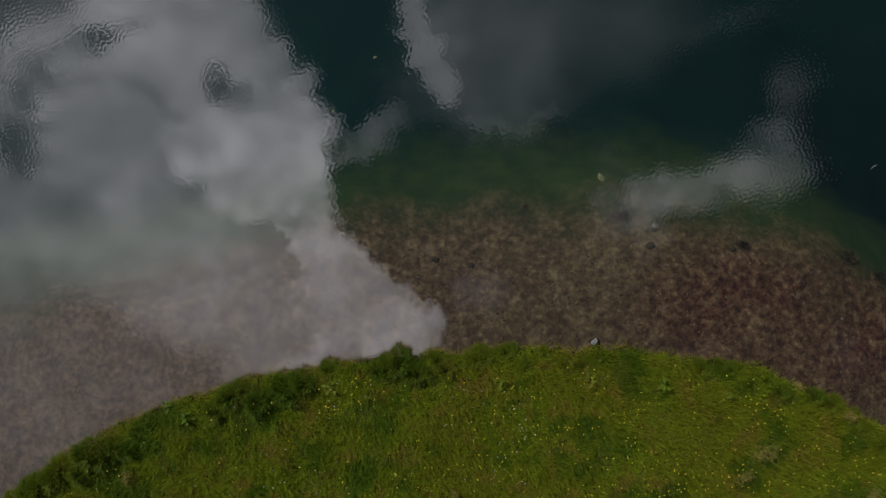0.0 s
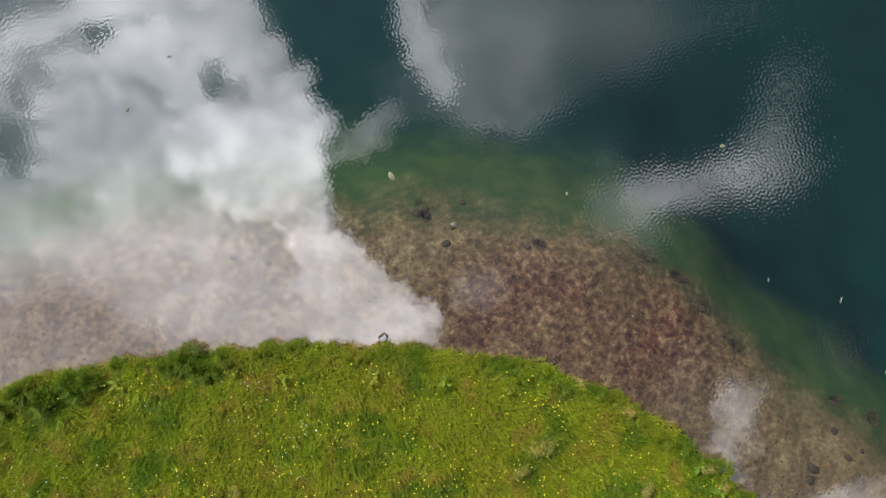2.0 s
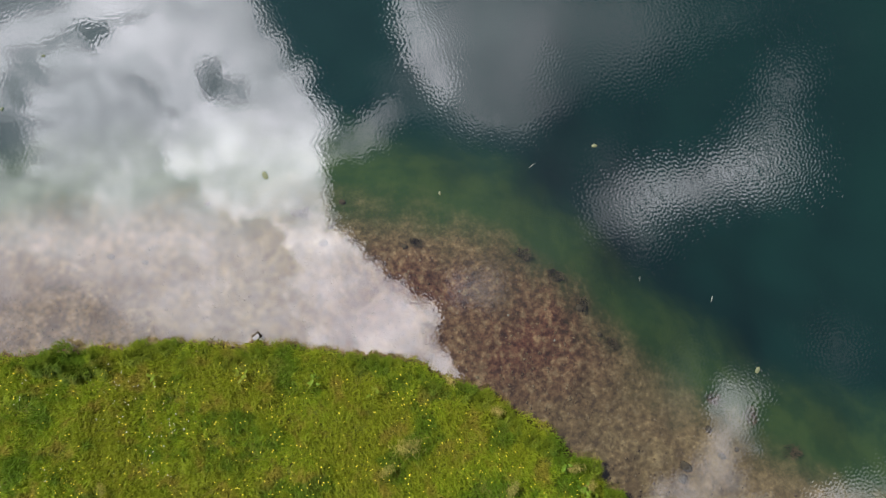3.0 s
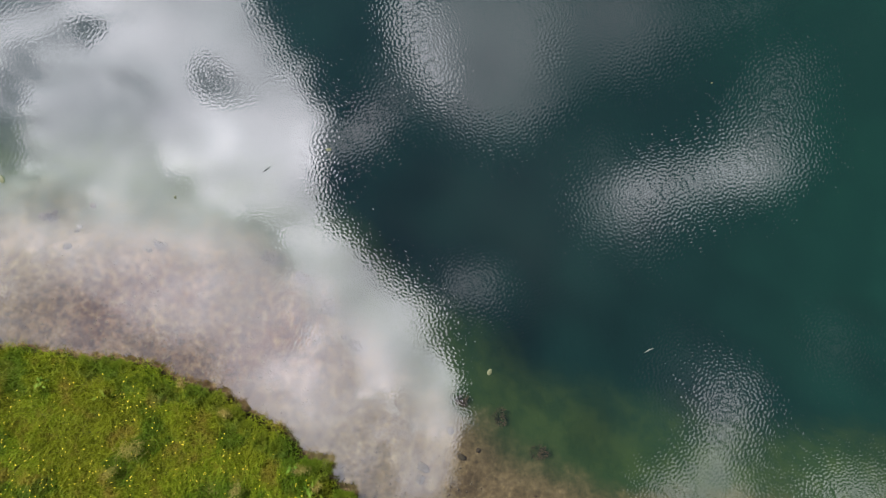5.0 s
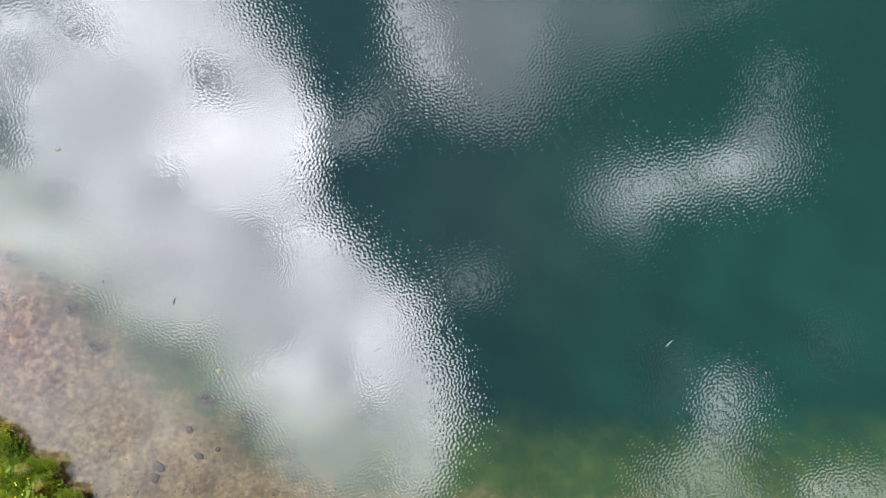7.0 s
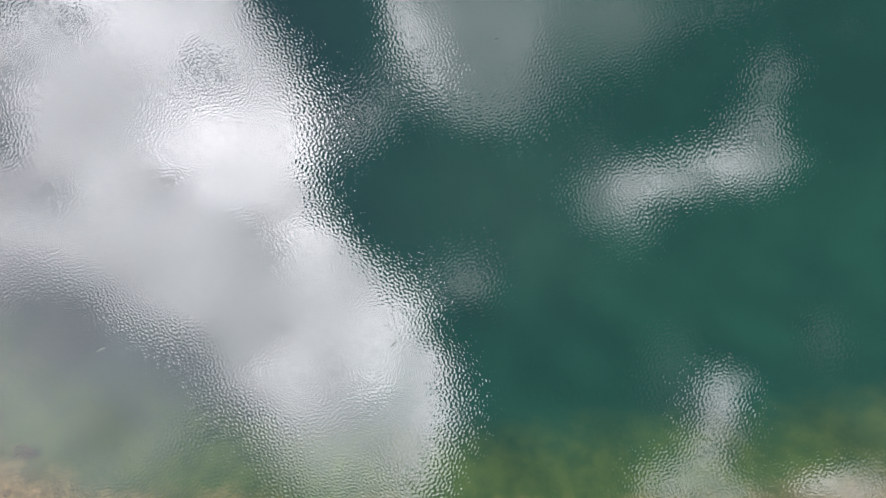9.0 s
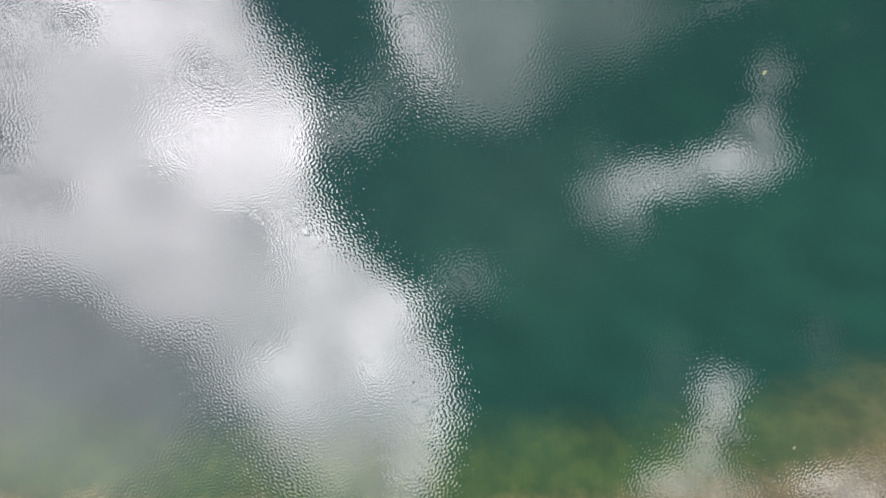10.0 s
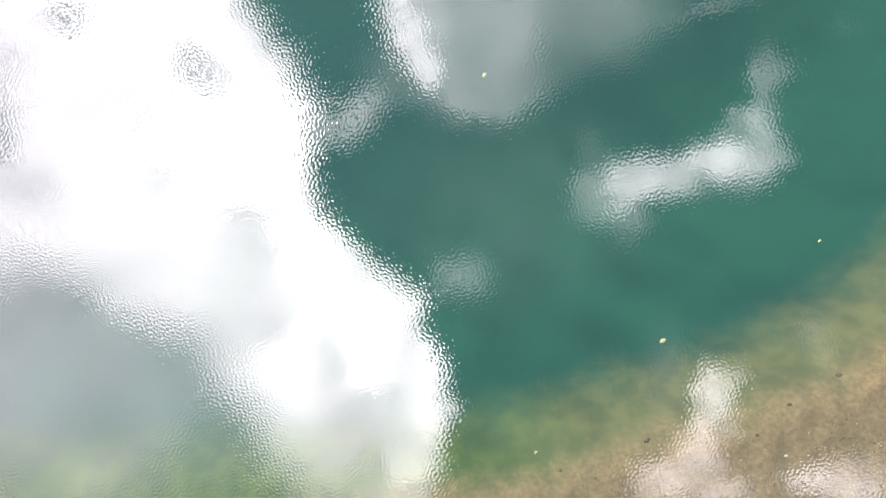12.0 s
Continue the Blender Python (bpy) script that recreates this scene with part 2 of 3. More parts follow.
def ground_material():
    """Soil on the bank; under water gravel, then the water's green and blue-green tint painted on as the bed falls
    away.
    """
    m, n = material("soil_and_lakebed")
    at = n.add("ShaderNodeNewGeometry").outputs["Position"]
    sep = n.add("ShaderNodeSeparateXYZ", {0: at})
    z = sep.outputs[2]
    big, mid, small = n.noise(at, 0.55, 3), n.noise(at, 3.2, 4, 0.6), n.noise(at, 17.0, 5, 0.7)
    flake = n.add("ShaderNodeTexVoronoi", {"Vector": n.vec("ADD", at, n.vec("SCALE", small.outputs["Color"], 0.05)), "Scale": 25.0, "Randomness": 1.0})
    tone = n.add("ShaderNodeSeparateColor", {0: flake.outputs["Color"]}).outputs[0]
    patchy = n.span(sep.outputs[0], 5.2, 7.0, 1.0, 0.35)
    blot = n.noise(at, 12.5, 4, 0.66, 0.15)
    gravel = n.ramp(mid.outputs[0], ((0.30, (0.058, 0.039, 0.021)), (0.46, (0.076, 0.053, 0.028)), (0.60, (0.093, 0.068, 0.036)), (0.75, (0.116, 0.087, 0.050))))
    rust = n.ramp(blot.outputs[0], ((0.34, (0.016, 0.006, 0.006)), (0.44, (0.042, 0.015, 0.010)), (0.54, (0.072, 0.034, 0.021)), (0.66, (0.122, 0.080, 0.046))))
    # Leaf litter lies thick in the hollow off the headland's tip.
    litter = n.math("MULTIPLY", n.span(n.vec("LENGTH", n.vec("MULTIPLY", n.vec("SUBTRACT", at, (4.0, -0.75, 0)), (0.55, 1.0, 0))), 1.45, 0.35), n.span(big.outputs[0], 0.3, 0.6, 0.35, 1.0))
    gravel = n.mix(n.math("MULTIPLY", n.span(blot.outputs[0], 0.54, 0.37, 0.0, 0.75), patchy), gravel, (0.040, 0.028, 0.018))
    gravel = n.mix(n.math("MULTIPLY", n.span(blot.outputs[0], 0.53, 0.66, 0.0, 0.5), patchy), gravel, (0.140, 0.110, 0.070))
    gravel = n.mix(n.span(sep.outputs[0], 2.5, -1.5, 0.0, 0.6), gravel, n.mix(1.0, gravel, (0.98, 0.86, 1.0), "MULTIPLY"))
    shallow = n.mix(n.math("MULTIPLY", litter, 0.92), gravel, rust)
    shallow = n.mix(0.6, shallow, n.ramp(small.outputs[0], ((0.32, (0.22, 0.22, 0.22)), (0.5, (0.5, 0.5, 0.5)), (0.7, (0.93, 0.91, 0.88)))), "OVERLAY")
    shallow = n.mix(0.3, shallow, n.ramp(tone, ((0.1, (0.33, 0.32, 0.33)), (0.9, (0.72, 0.71, 0.69)))), "OVERLAY")
    film = n.math("MULTIPLY", n.span(sep.outputs[0], 13.0, 17.0, 0.0, 0.85), n.span(big.outputs[0], 0.25, 0.6, 0.6, 1.0))
    shallow = n.mix(film, shallow, n.mix(n.span(small.outputs[0], 0.35, 0.65), (0.046, 0.040, 0.022), (0.064, 0.055, 0.031)))
    # The water's tint by depth, painted into the bed: green, then blue-green.
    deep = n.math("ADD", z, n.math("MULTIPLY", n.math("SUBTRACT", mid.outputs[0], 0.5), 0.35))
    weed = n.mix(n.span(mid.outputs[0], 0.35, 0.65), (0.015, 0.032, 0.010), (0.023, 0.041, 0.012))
    deep_tint = n.mix(n.span(big.outputs[0], 0.35, 0.65), (0.0008, 0.0118, 0.0098), (0.0012, 0.0140, 0.0112))
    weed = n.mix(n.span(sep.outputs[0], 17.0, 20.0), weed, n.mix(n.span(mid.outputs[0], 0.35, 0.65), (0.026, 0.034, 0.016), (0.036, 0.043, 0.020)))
    # Paler over the open bay: brighter light late in the flight, painted in.
    deep_tint = n.mix(n.span(sep.outputs[0], 10.0, 14.0), deep_tint, n.mix(1.0, deep_tint, (1.6, 1.64, 1.36), "MULTIPLY"))
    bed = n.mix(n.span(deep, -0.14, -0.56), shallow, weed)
    bed = n.mix(n.span(deep, -0.55, -1.50), bed, deep_tint)
    soil = n.ramp(small.outputs[0], ((0.3, (0.014, 0.009, 0.005)), (0.6, (0.026, 0.019, 0.009)), (0.8, (0.045, 0.036, 0.014))))
    thatch = n.mix(n.span(small.outputs[0], 0.35, 0.65), (0.030, 0.036, 0.006), (0.075, 0.080, 0.014))
    soil = n.mix(n.span(z, 0.07, 0.11), soil, thatch)
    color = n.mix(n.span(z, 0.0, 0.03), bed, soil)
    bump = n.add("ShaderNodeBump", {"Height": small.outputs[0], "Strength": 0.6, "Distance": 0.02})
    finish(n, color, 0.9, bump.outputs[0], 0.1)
    return m


def ripples(n, at, seed, count, shortest, longest):
    """The slope of many small crossing waves, as a vector of about unit size."""
    r = np.random.RandomState(seed)
    total = None
    for k in range(count):
        turn = math.pi * (k + r.uniform(0.1, 0.9)) / count
        crest = 2 * math.pi / (shortest + (longest - shortest) * r.uniform())
        go = (math.cos(turn), math.sin(turn), 0.0)
        swing = n.math("SINE", n.math("ADD", n.vec("DOT_PRODUCT", at, tuple(crest * c for c in go)), r.uniform(0, 6.28)))
        push = n.vec("SCALE", (go[0] * math.sqrt(2 / count), go[1] * math.sqrt(2 / count), 0.0), swing)
        total = push if total is None else n.vec("ADD", total, push)
    return total


def water_material():
    m, n = material("lake_water")
    at = n.add("ShaderNodeNewGeometry").outputs["Position"]
    sep = n.add("ShaderNodeSeparateXYZ", {0: at})
    # The wind reaches the water more and more out of the headland's lee.
    off = n.vec("LENGTH", n.vec("MULTIPLY", n.vec("SUBTRACT", at, (0.5, -2.5, 0)), (1, 1, 0)))
    wind = n.math("MULTIPLY", n.span(off, 2.4, 8.6, 0.03, 1.0), n.span(sep.outputs[0], 11.5, 20.5, 1.0, 0.30))
    wind = n.math("MULTIPLY", wind, n.span(sep.outputs[0], -0.5, 5.0, 0.42, 1.0))
    shelter = n.vec("LENGTH", n.vec("MULTIPLY", n.vec("SUBTRACT", at, (5.6, -2.6, 0)), (0.5, 1.0, 0)))
    wind = n.math("MULTIPLY", wind, n.span(shelter, 0.6, 2.2, 0.15, 1.0))
    gust = n.span(n.noise(at, 0.9, 3, 0.6).outputs[0], 0.3, 0.7, 0.5, 1.35)
    drift = n.noise(at, 1.6, 2).outputs["Color"]
    bent = n.vec("ADD", at, n.vec("SCALE", drift, 0.16))
    chop = n.vec("SCALE", ripples(n, bent, 3, 15, 0.032, 0.054), n.math("MULTIPLY", n.math("MULTIPLY", wind, gust), 0.0168))
    lee = n.math("MULTIPLY", n.span(off, 2.2, 4.5, 0.0005, 0.0024), n.span(shelter, 0.6, 2.2, 0.25, 1.0))
    swell = n.vec("SCALE", ripples(n, bent, 8, 9, 0.045, 0.085), lee)
    up = n.vec("NORMALIZE", n.vec("ADD", n.vec("ADD", chop, swell), (0, 0, 1)))
    clear = n.add("ShaderNodeBsdfTransparent", {"Color": (0.97, 1.0, 0.99, 1)})
    mirror = n.add("ShaderNodeBsdfGlossy", {"Color": (1, 1, 1, 1), "Roughness": 0.004, "Normal": up})
    tilt = n.add("ShaderNodeLayerWeight", {"Blend": 0.5, "Normal": up}).outputs["Facing"]
    gloss = n.math("MULTIPLY_ADD", n.math("POWER", tilt, 5.0), 0.78, 0.22)
    mixed = n.add("ShaderNodeMixShader", {0: gloss, 1: clear.outputs[0], 2: mirror.outputs[0]})
    n.add("ShaderNodeOutputMaterial", {"Surface": mixed.outputs[0]})
    return m


def grass_material(name, greens, straw, dry=0.5):
    m, n = material(name)
    geo = n.add("ShaderNodeNewGeometry")
    at = geo.outputs["Position"]
    big, mid = n.noise(at, 0.9, 3), n.noise(at, 4.0, 3)
    rand = geo.outputs["Random Per Island"]
    green = n.ramp(rand, tuple((k / (len(greens) - 1), c) for k, c in enumerate(greens)))
    color = n.mix(n.math("MULTIPLY", n.span(big.outputs[0], 0.42, 0.60), dry), green, (0.135, 0.150, 0.010))
    color = n.mix(n.math("MULTIPLY", n.span(mid.outputs[0], 0.50, 0.68), dry), color, straw)
    color = n.mix(n.math("MULTIPLY", n.span(n.noise(at, 2.1, 3).outputs[0], 0.50, 0.38), dry), color, (0.035, 0.085, 0.006))
    b = n.add("ShaderNodeBsdfPrincipled", {"Base Color": color, "Roughness": 0.6, "Specular IOR Level": 0.08})
    t = n.add("ShaderNodeBsdfTranslucent", {"Color": color})
    mixed = n.add("ShaderNodeMixShader", {0: 0.3, 1: b.outputs[0], 2: t.outputs[0]})
    n.add("ShaderNodeOutputMaterial", {"Surface": mixed.outputs[0]})
    return m


def speckled(name, stops, scale, rough=0.7, by_island=False, spec=0.3):
    m, n = material(name)
    at = n.add("ShaderNodeNewGeometry")
    grain = n.noise(at.outputs["Position"], scale, 4, 0.6)
    pick = n.math("ADD", n.math("MULTIPLY", at.outputs["Random Per Island"], 0.75), n.math("MULTIPLY", grain.outputs[0], 0.25)) if by_island else grain.outputs[0]
    bump = n.add("ShaderNodeBump", {"Height": grain.outputs[0], "Strength": 0.4, "Distance": 0.01})
    finish(n, n.ramp(pick, stops), rough, bump.outputs[0], spec)
    return m


M_GROUND, M_WATER = ground_material(), water_material()
M_GRASS = grass_material("meadow_grass", ((0.090, 0.142, 0.006), (0.132, 0.186, 0.009), (0.118, 0.162, 0.008), (0.188, 0.212, 0.016)), (0.180, 0.138, 0.024), 0.7)
M_RUSH = grass_material("tuft_grass", ((0.032, 0.056, 0.005), (0.062, 0.100, 0.008), (0.105, 0.140, 0.014)), (0.13, 0.10, 0.02), 0.4)
M_STRAW = grass_material("dry_straw", ((0.24, 0.19, 0.06), (0.33, 0.27, 0.10), (0.19, 0.16, 0.04)), (0.30, 0.24, 0.09), 0.35)
M_LEAF = grass_material("broad_leaf", ((0.05, 0.12, 0.012), (0.08, 0.15, 0.016), (0.12, 0.18, 0.03)), (0.15, 0.15, 0.03), 0.5)
M_PEBBLE = speckled("pebbles", ((0.15, (0.040, 0.025, 0.015)), (0.40, (0.062, 0.042, 0.024)), (0.62, (0.078, 0.055, 0.032)), (0.88, (0.125, 0.098, 0.064))), 40.0, 0.8, True, 0.1)
M_STONE = speckled("dark_stone", ((0.3, (0.026, 0.020, 0.013)), (0.6, (0.040, 0.032, 0.020)), (0.8, (0.062, 0.050, 0.033))), 22.0, 0.9, False, 0.05)
M_PALE = speckled("pale_stone", ((0.3, (0.07, 0.065, 0.055)), (0.6, (0.12, 0.115, 0.10)), (0.8, (0.19, 0.185, 0.17))), 30.0, 0.6)
M_WEED = speckled("water_weed", ((0.2, (0.042, 0.034, 0.019)), (0.8, (0.070, 0.054, 0.031))), 30.0, 0.95, True, 0.05)
M_QUARTZ = speckled("quartz", ((0.3, (0.12, 0.12, 0.135)), (0.8, (0.22, 0.22, 0.245))), 30.0, 0.5)
M_TWIG = speckled("dead_stem", ((0.3, (0.05, 0.035, 0.02)), (0.8, (0.14, 0.10, 0.06))), 50.0, 0.9)
M_YELLOW = speckled("yellow_petal", ((0.2, (0.70, 0.55, 0.02)), (0.8, (0.85, 0.72, 0.06))), 60.0, 0.5, True)
M_WHITE = speckled("white_petal", ((0.2, (0.62, 0.64, 0.58)), (0.8, (0.82, 0.82, 0.76))), 60.0, 0.5, True)
M_FEATHER = speckled("feather_vane", ((0.3, (0.075, 0.090, 0.086)), (0.8, (0.14, 0.155, 0.15))), 80.0, 0.7)
M_FALLEN = speckled("fallen_leaf", ((0.3, (0.062, 0.072, 0.040)), (0.8, (0.105, 0.115, 0.066))), 60.0, 0.6)


# ---- mesh helpers ----
def mesh_of(name, verts, faces, mat, smooth=False):
    me = bpy.data.meshes.new(name)
    me.from_pydata([tuple(v) for v in verts], [], [tuple(f) for f in faces])
    me.materials.append(mat)
    if smooth:
        me.polygons.foreach_set("use_smooth", np.ones(len(me.polygons), dtype=bool))
    me.update()
    return me


def part(name, me, parent, label=""):
    ob = new(name, me)
    ob.parent = parent
    return tagged(ob, label) if label else ob


def grid_mesh(name, xs, ys, zfun, mat):
    gx, gy = np.meshgrid(xs, ys)
    gz = zfun(gx, gy)
    w, hgt = len(xs), len(ys)
    i = np.arange(w * hgt).reshape(hgt, w)
    quads = np.stack([i[:-1, :-1], i[:-1, 1:], i[1:, 1:], i[1:, :-1]], -1).reshape(-1, 4)
    return mesh_of(name, np.stack([gx, gy, gz], -1).reshape(-1, 3).tolist(), quads.tolist(), mat, True)


def growing(a, b, step, reach):
    """Even steps from a to b, then ever longer ones out to reach on both sides."""
    tail, s = [], step
    x = 0.0
    while x < reach:
        s *= 1.22
        x += s
        tail.append(x)
    tail = np.array(tail)
    return np.concatenate([(a - tail)[::-1], np.arange(a, b + step / 2, step), b + tail])


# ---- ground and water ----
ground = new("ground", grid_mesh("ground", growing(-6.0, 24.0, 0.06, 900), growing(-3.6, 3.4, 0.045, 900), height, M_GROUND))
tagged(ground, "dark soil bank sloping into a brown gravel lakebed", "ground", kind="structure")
water = new("water", grid_mesh("water", np.linspace(-420, 440, 9), np.linspace(-430, 430, 9), lambda x, y: 0 * x, M_WATER))
tagged(water, "clear green lake water mirroring bright clouds", "water", kind="structure")


# ---- grass ----
def blades(r, px, py, pz, length, width, lean, heading):
    """Tapered bent blades, five points each, as arrays of points and faces."""
    k = len(px)
    dx, dy = np.cos(heading), np.sin(heading)
    sx, sy = -dy * width / 2, dx * width / 2
    reach, rise = length * np.sin(lean), length * np.cos(lean)
    mid_r, mid_z = reach * 0.38, rise * 0.66
    v = np.zeros((k, 5, 3))
    v[:, 0] = np.stack([px + sx, py + sy, pz], -1)
    v[:, 1] = np.stack([px - sx, py - sy, pz], -1)
    v[:, 2] = np.stack([px + dx * mid_r + sx * 0.8, py + dy * mid_r + sy * 0.8, pz + mid_z], -1)
    v[:, 3] = np.stack([px + dx * mid_r - sx * 0.8, py + dy * mid_r - sy * 0.8, pz + mid_z], -1)
    v[:, 4] = np.stack([px + dx * reach, py + dy * reach, pz + rise * 0.92], -1)
    base = np.arange(k)[:, None] * 5
    return v.reshape(-1, 3), (base + np.array([0, 1, 3, 2])).tolist() + (base + np.array([2, 3, 4])).tolist()


def meadow(r, x0, x1, y0, y1, count, name, long=1.0):
    px, py = r.uniform(x0, x1, count), r.uniform(y0, y1, count)
    keep = inland(px, py) > 0.005
    px, py = px[keep], py[keep]
    k = len(px)
    clump = wobble(px, py, 0.45, 11)
    length = (r.uniform(0.06, 0.14, k) * (1 + 0.35 * clump)) * long
    heading = r.uniform(0, 2 * np.pi, k) + 0.9 * wobble(px, py, 0.35, 12)
    v, f = blades(r, px, py, height(px, py) - 0.01, length, r.uniform(0.004, 0.007, k) * long, r.uniform(0.25, 1.25, k), heading)
    return tagged(new(name, mesh_of(name, v.tolist(), f, M_GRASS)), "short olive green meadow grass covering the headland", "grass", kind="stuff")


r = np.random.RandomState(21)
meadow(r, -5.9, 6.2, -3.3, -1.0, 300000, "meadow_grass")
meadow(r, -9.0, 8.5, -12.0, -3.3, 60000, "meadow_grass", 1.9)


def tuft_mesh(name, seed, radius, tall, count, mat):
    """A domed clump: short arching blades all over a mound, leaning outwards and every way."""
    r = np.random.RandomState(seed)
    a, q = r.uniform(0, 2 * np.pi, count), np.sqrt(r.uniform(0, 1, count))
    lump = 1 + 0.22 * np.sin(3 * a + seed) + 0.12 * np.sin(7 * a + 2 * seed)
    px, py = q * radius * lump * np.cos(a), q * radius * lump * np.sin(a)
    pz = tall * (1 - q ** 2.4) * (1 + 0.25 * np.sin(px * 38 + seed) * np.sin(py * 41))
    lean = np.clip(0.25 + 0.8 * q + r.uniform(-0.3, 0.4, count), 0, 1.7)
    v, f = blades(r, px, py, pz - 0.02, r.uniform(0.05, 0.10, count), r.uniform(0.004, 0.008, count), lean, a + r.uniform(-1.3, 1.3, count))
    return mesh_of(name, v.tolist(), f, mat)


r = np.random.RandomState(5)
TUFTS = [tuft_mesh("grass_tuft", 40 + k, 0.12 + 0.01 * k, 0.09 + 0.015 * k, 1300, M_RUSH) for k in range(5)]
x = -5.6
while x < 5.7:
    edge, slope = shore(np.array([x]))
    s = float(slope[0])
    back = r.uniform(0.03, 0.20) + (0.07 if x < -1.5 else 0.0)
    norm = math.hypot(1, s)
    tx, ty = x + s / norm * back, float(edge[0]) - back / norm
    dark = -4.5 < x < -3.4 or -2.55 < x < -1.35 or -0.8 < x < 0.15
    ob = new("grass_tuft", TUFTS[r.randint(5)])
    size = r.uniform(0.7, 1.1) if dark else r.uniform(0.45, 0.9)
    ob.matrix_basis = pose(tx, ty, float(height(np.array([tx]), np.array([ty]))[0]), 0, 0, r.uniform(0, 360)) @ Matrix.Diagonal((size, size, size * (1.0 if dark else 0.7), 1))
    tagged(ob, "dark green tuft of long grass overhanging the bank" if dark else "low green grass tuft on the bank's edge", "grass tuft", "tufts along the bank")
    x += (r.uniform(0.07, 0.16) if dark else r.uniform(0.09, 0.24)) / norm


def dry_mesh(seed, count):
    """Dead blades lying flat every way in an uneven patch."""
    r = np.random.RandomState(seed)
    px, py = r.normal(0, 0.10, count) + 0.05 * np.sin(np.arange(count)), r.normal(0, 0.055, count)
    v, f = blades(r, px, py, r.uniform(0.0, 0.05, count), r.uniform(0.05, 0.12, count), r.uniform(0.004, 0.008, count), r.uniform(0.8, 1.5, count), r.uniform(0, 6.28, count))
    return mesh_of("dry_grass", v.tolist(), f, M_STRAW)


STRAW = [dry_mesh(60 + k, 260) for k in range(3)]
for k, (px, py, size) in enumerate(((3.36, -2.05, 0.70), (3.15, -2.28, 0.42), (4.45, -2.50, 0.45), (-3.3, -2.35, 0.35), (0.15, -2.5, 0.35), (3.80, -1.40, 0.3), (4.30, -1.70, 0.35), (5.12, -2.30, 0.4), (5.27, -2.50, 0.4))):
    ob = new("dry_grass", STRAW[k % 3])
    ob.matrix_basis = pose(px, py, float(height(np.array([px]), np.array([py]))[0]) + 0.085, 0, 0, 10 + 25 * k) @ Matrix.Diagonal((size, size, 1, 1))
    tagged(ob, "patch of flattened straw-coloured dry grass in the meadow", "dry grass", "dry patches in the meadow")


def leaf_blade(long, wide):
    """One broad leaf, arched along its rib and folded a little."""
    v, f, steps = [], [], 6
    for k in range(steps + 1):
        t = k / steps
        w = wide * math.sin(math.pi * (0.06 + 0.90 * t)) / 2
        z = long * (0.55 * t - 0.45 * t * t)
        v += [(long * t, -w, z + 0.25 * w), (long * t, 0, z), (long * t, w, z + 0.25 * w)]
    for k in range(steps):
        for q in (0, 1):
            b = 3 * k + q
            f.append((b, b + 3, b + 4, b + 1))
    return mesh_of("leaf", v, f, M_LEAF, True)


LEAVES = [leaf_blade(0.060, 0.028), leaf_blade(0.075, 0.030), leaf_blade(0.05, 0.028)]
r = np.random.RandomState(9)
for px, py, count in ((5.22, -2.52, 13), (5.36, -2.62, 10), (5.05, -2.30, 8), (1.58, -1.33, 9), (0.62, -1.36, 8), (-1.15, -1.42, 9), (-2.95, -1.62, 9), (-2.70, -1.75, 8), (2.35, -1.38, 8), (3.0, -1.5, 7)):
    plant = new("broad_leaf_plant")
    plant.matrix_basis = pose(px, py, float(height(np.array([px]), np.array([py]))[0]) + 0.05)
    tagged(plant, "low weed with broad light green leaves on the bank", "weed", "weeds on the bank")
    for k in range(count):
        leaf = part("leaf", LEAVES[k % 3], plant)
        leaf.matrix_basis = pose(r.uniform(-0.04, 0.04), r.uniform(-0.04, 0.04), 0.012 * k, 0, r.uniform(-35, 5), k * 137.5 + r.uniform(-20, 20))


# ---- flowers ----
def flower_field(name, count, seed, mat, x0, x1, y0, y1, size, label):
    """Small five-petalled flowers held at the height of the grass, in loose groups."""
    r = np.random.RandomState(seed)
    v, f = [], []
    while len(f) < count * 5:
        cx, cy = r.uniform(x0, x1), r.uniform(y0, y1)
        for _ in range(r.randint(1, 6)):
            px, py = cx + r.normal(0, 0.10), cy + r.normal(0, 0.10)
            if inland(np.array([px]), np.array([py]))[0] < 0.12:
                continue
            pz = float(height(np.array([px]), np.array([py]))[0]) + r.uniform(0.09, 0.14)
            s, t0 = size * r.uniform(0.7, 1.25), r.uniform(0, 6.28)
            for k in range(5):
                a = t0 + k * 1.2566
                b = len(v)
                for ang, rad, up in ((0, 0.05, 0), (-0.5, 0.8, 0.25), (0, 1.0, 0.35), (0.5, 0.8, 0.25)):
                    v.append((px + s * rad * math.cos(a + ang), py + s * rad * math.sin(a + ang), pz + s * up))
                f.append((b, b + 1, b + 2, b + 3))
    return tagged(new(name, mesh_of(name, v, f, mat)), label, "flowers", kind="stuff")


flower_field("buttercups", 620, 71, M_YELLOW, -1.0, 5.6, -2.9, -1.2, 0.0056, "small yellow buttercups scattered through the meadow grass")
flower_field("buttercups", 80, 72, M_YELLOW, -5.5, -1.0, -2.9, -1.2, 0.0058, "small yellow buttercups scattered through the meadow grass")
flower_field("white_flowers", 170, 73, M_WHITE, -5.5, 1.0, -2.9, -1.3, 0.0040, "tiny white flowers scattered through the meadow grass")


# ---- gravel and stones ----
def pebble_points(seed, rough=0.18):
    bm = bmesh.new()
    bmesh.ops.create_icosphere(bm, subdivisions=1, radius=1.0)
    r = np.random.RandomState(seed)
    co = np.array([v.co for v in bm.verts]) * (1 + r.uniform(-rough, rough, (len(bm.verts), 1)))
    faces = [[v.index for v in fc.verts] for fc in bm.faces]
    bm.free()
    return co, np.array(faces)


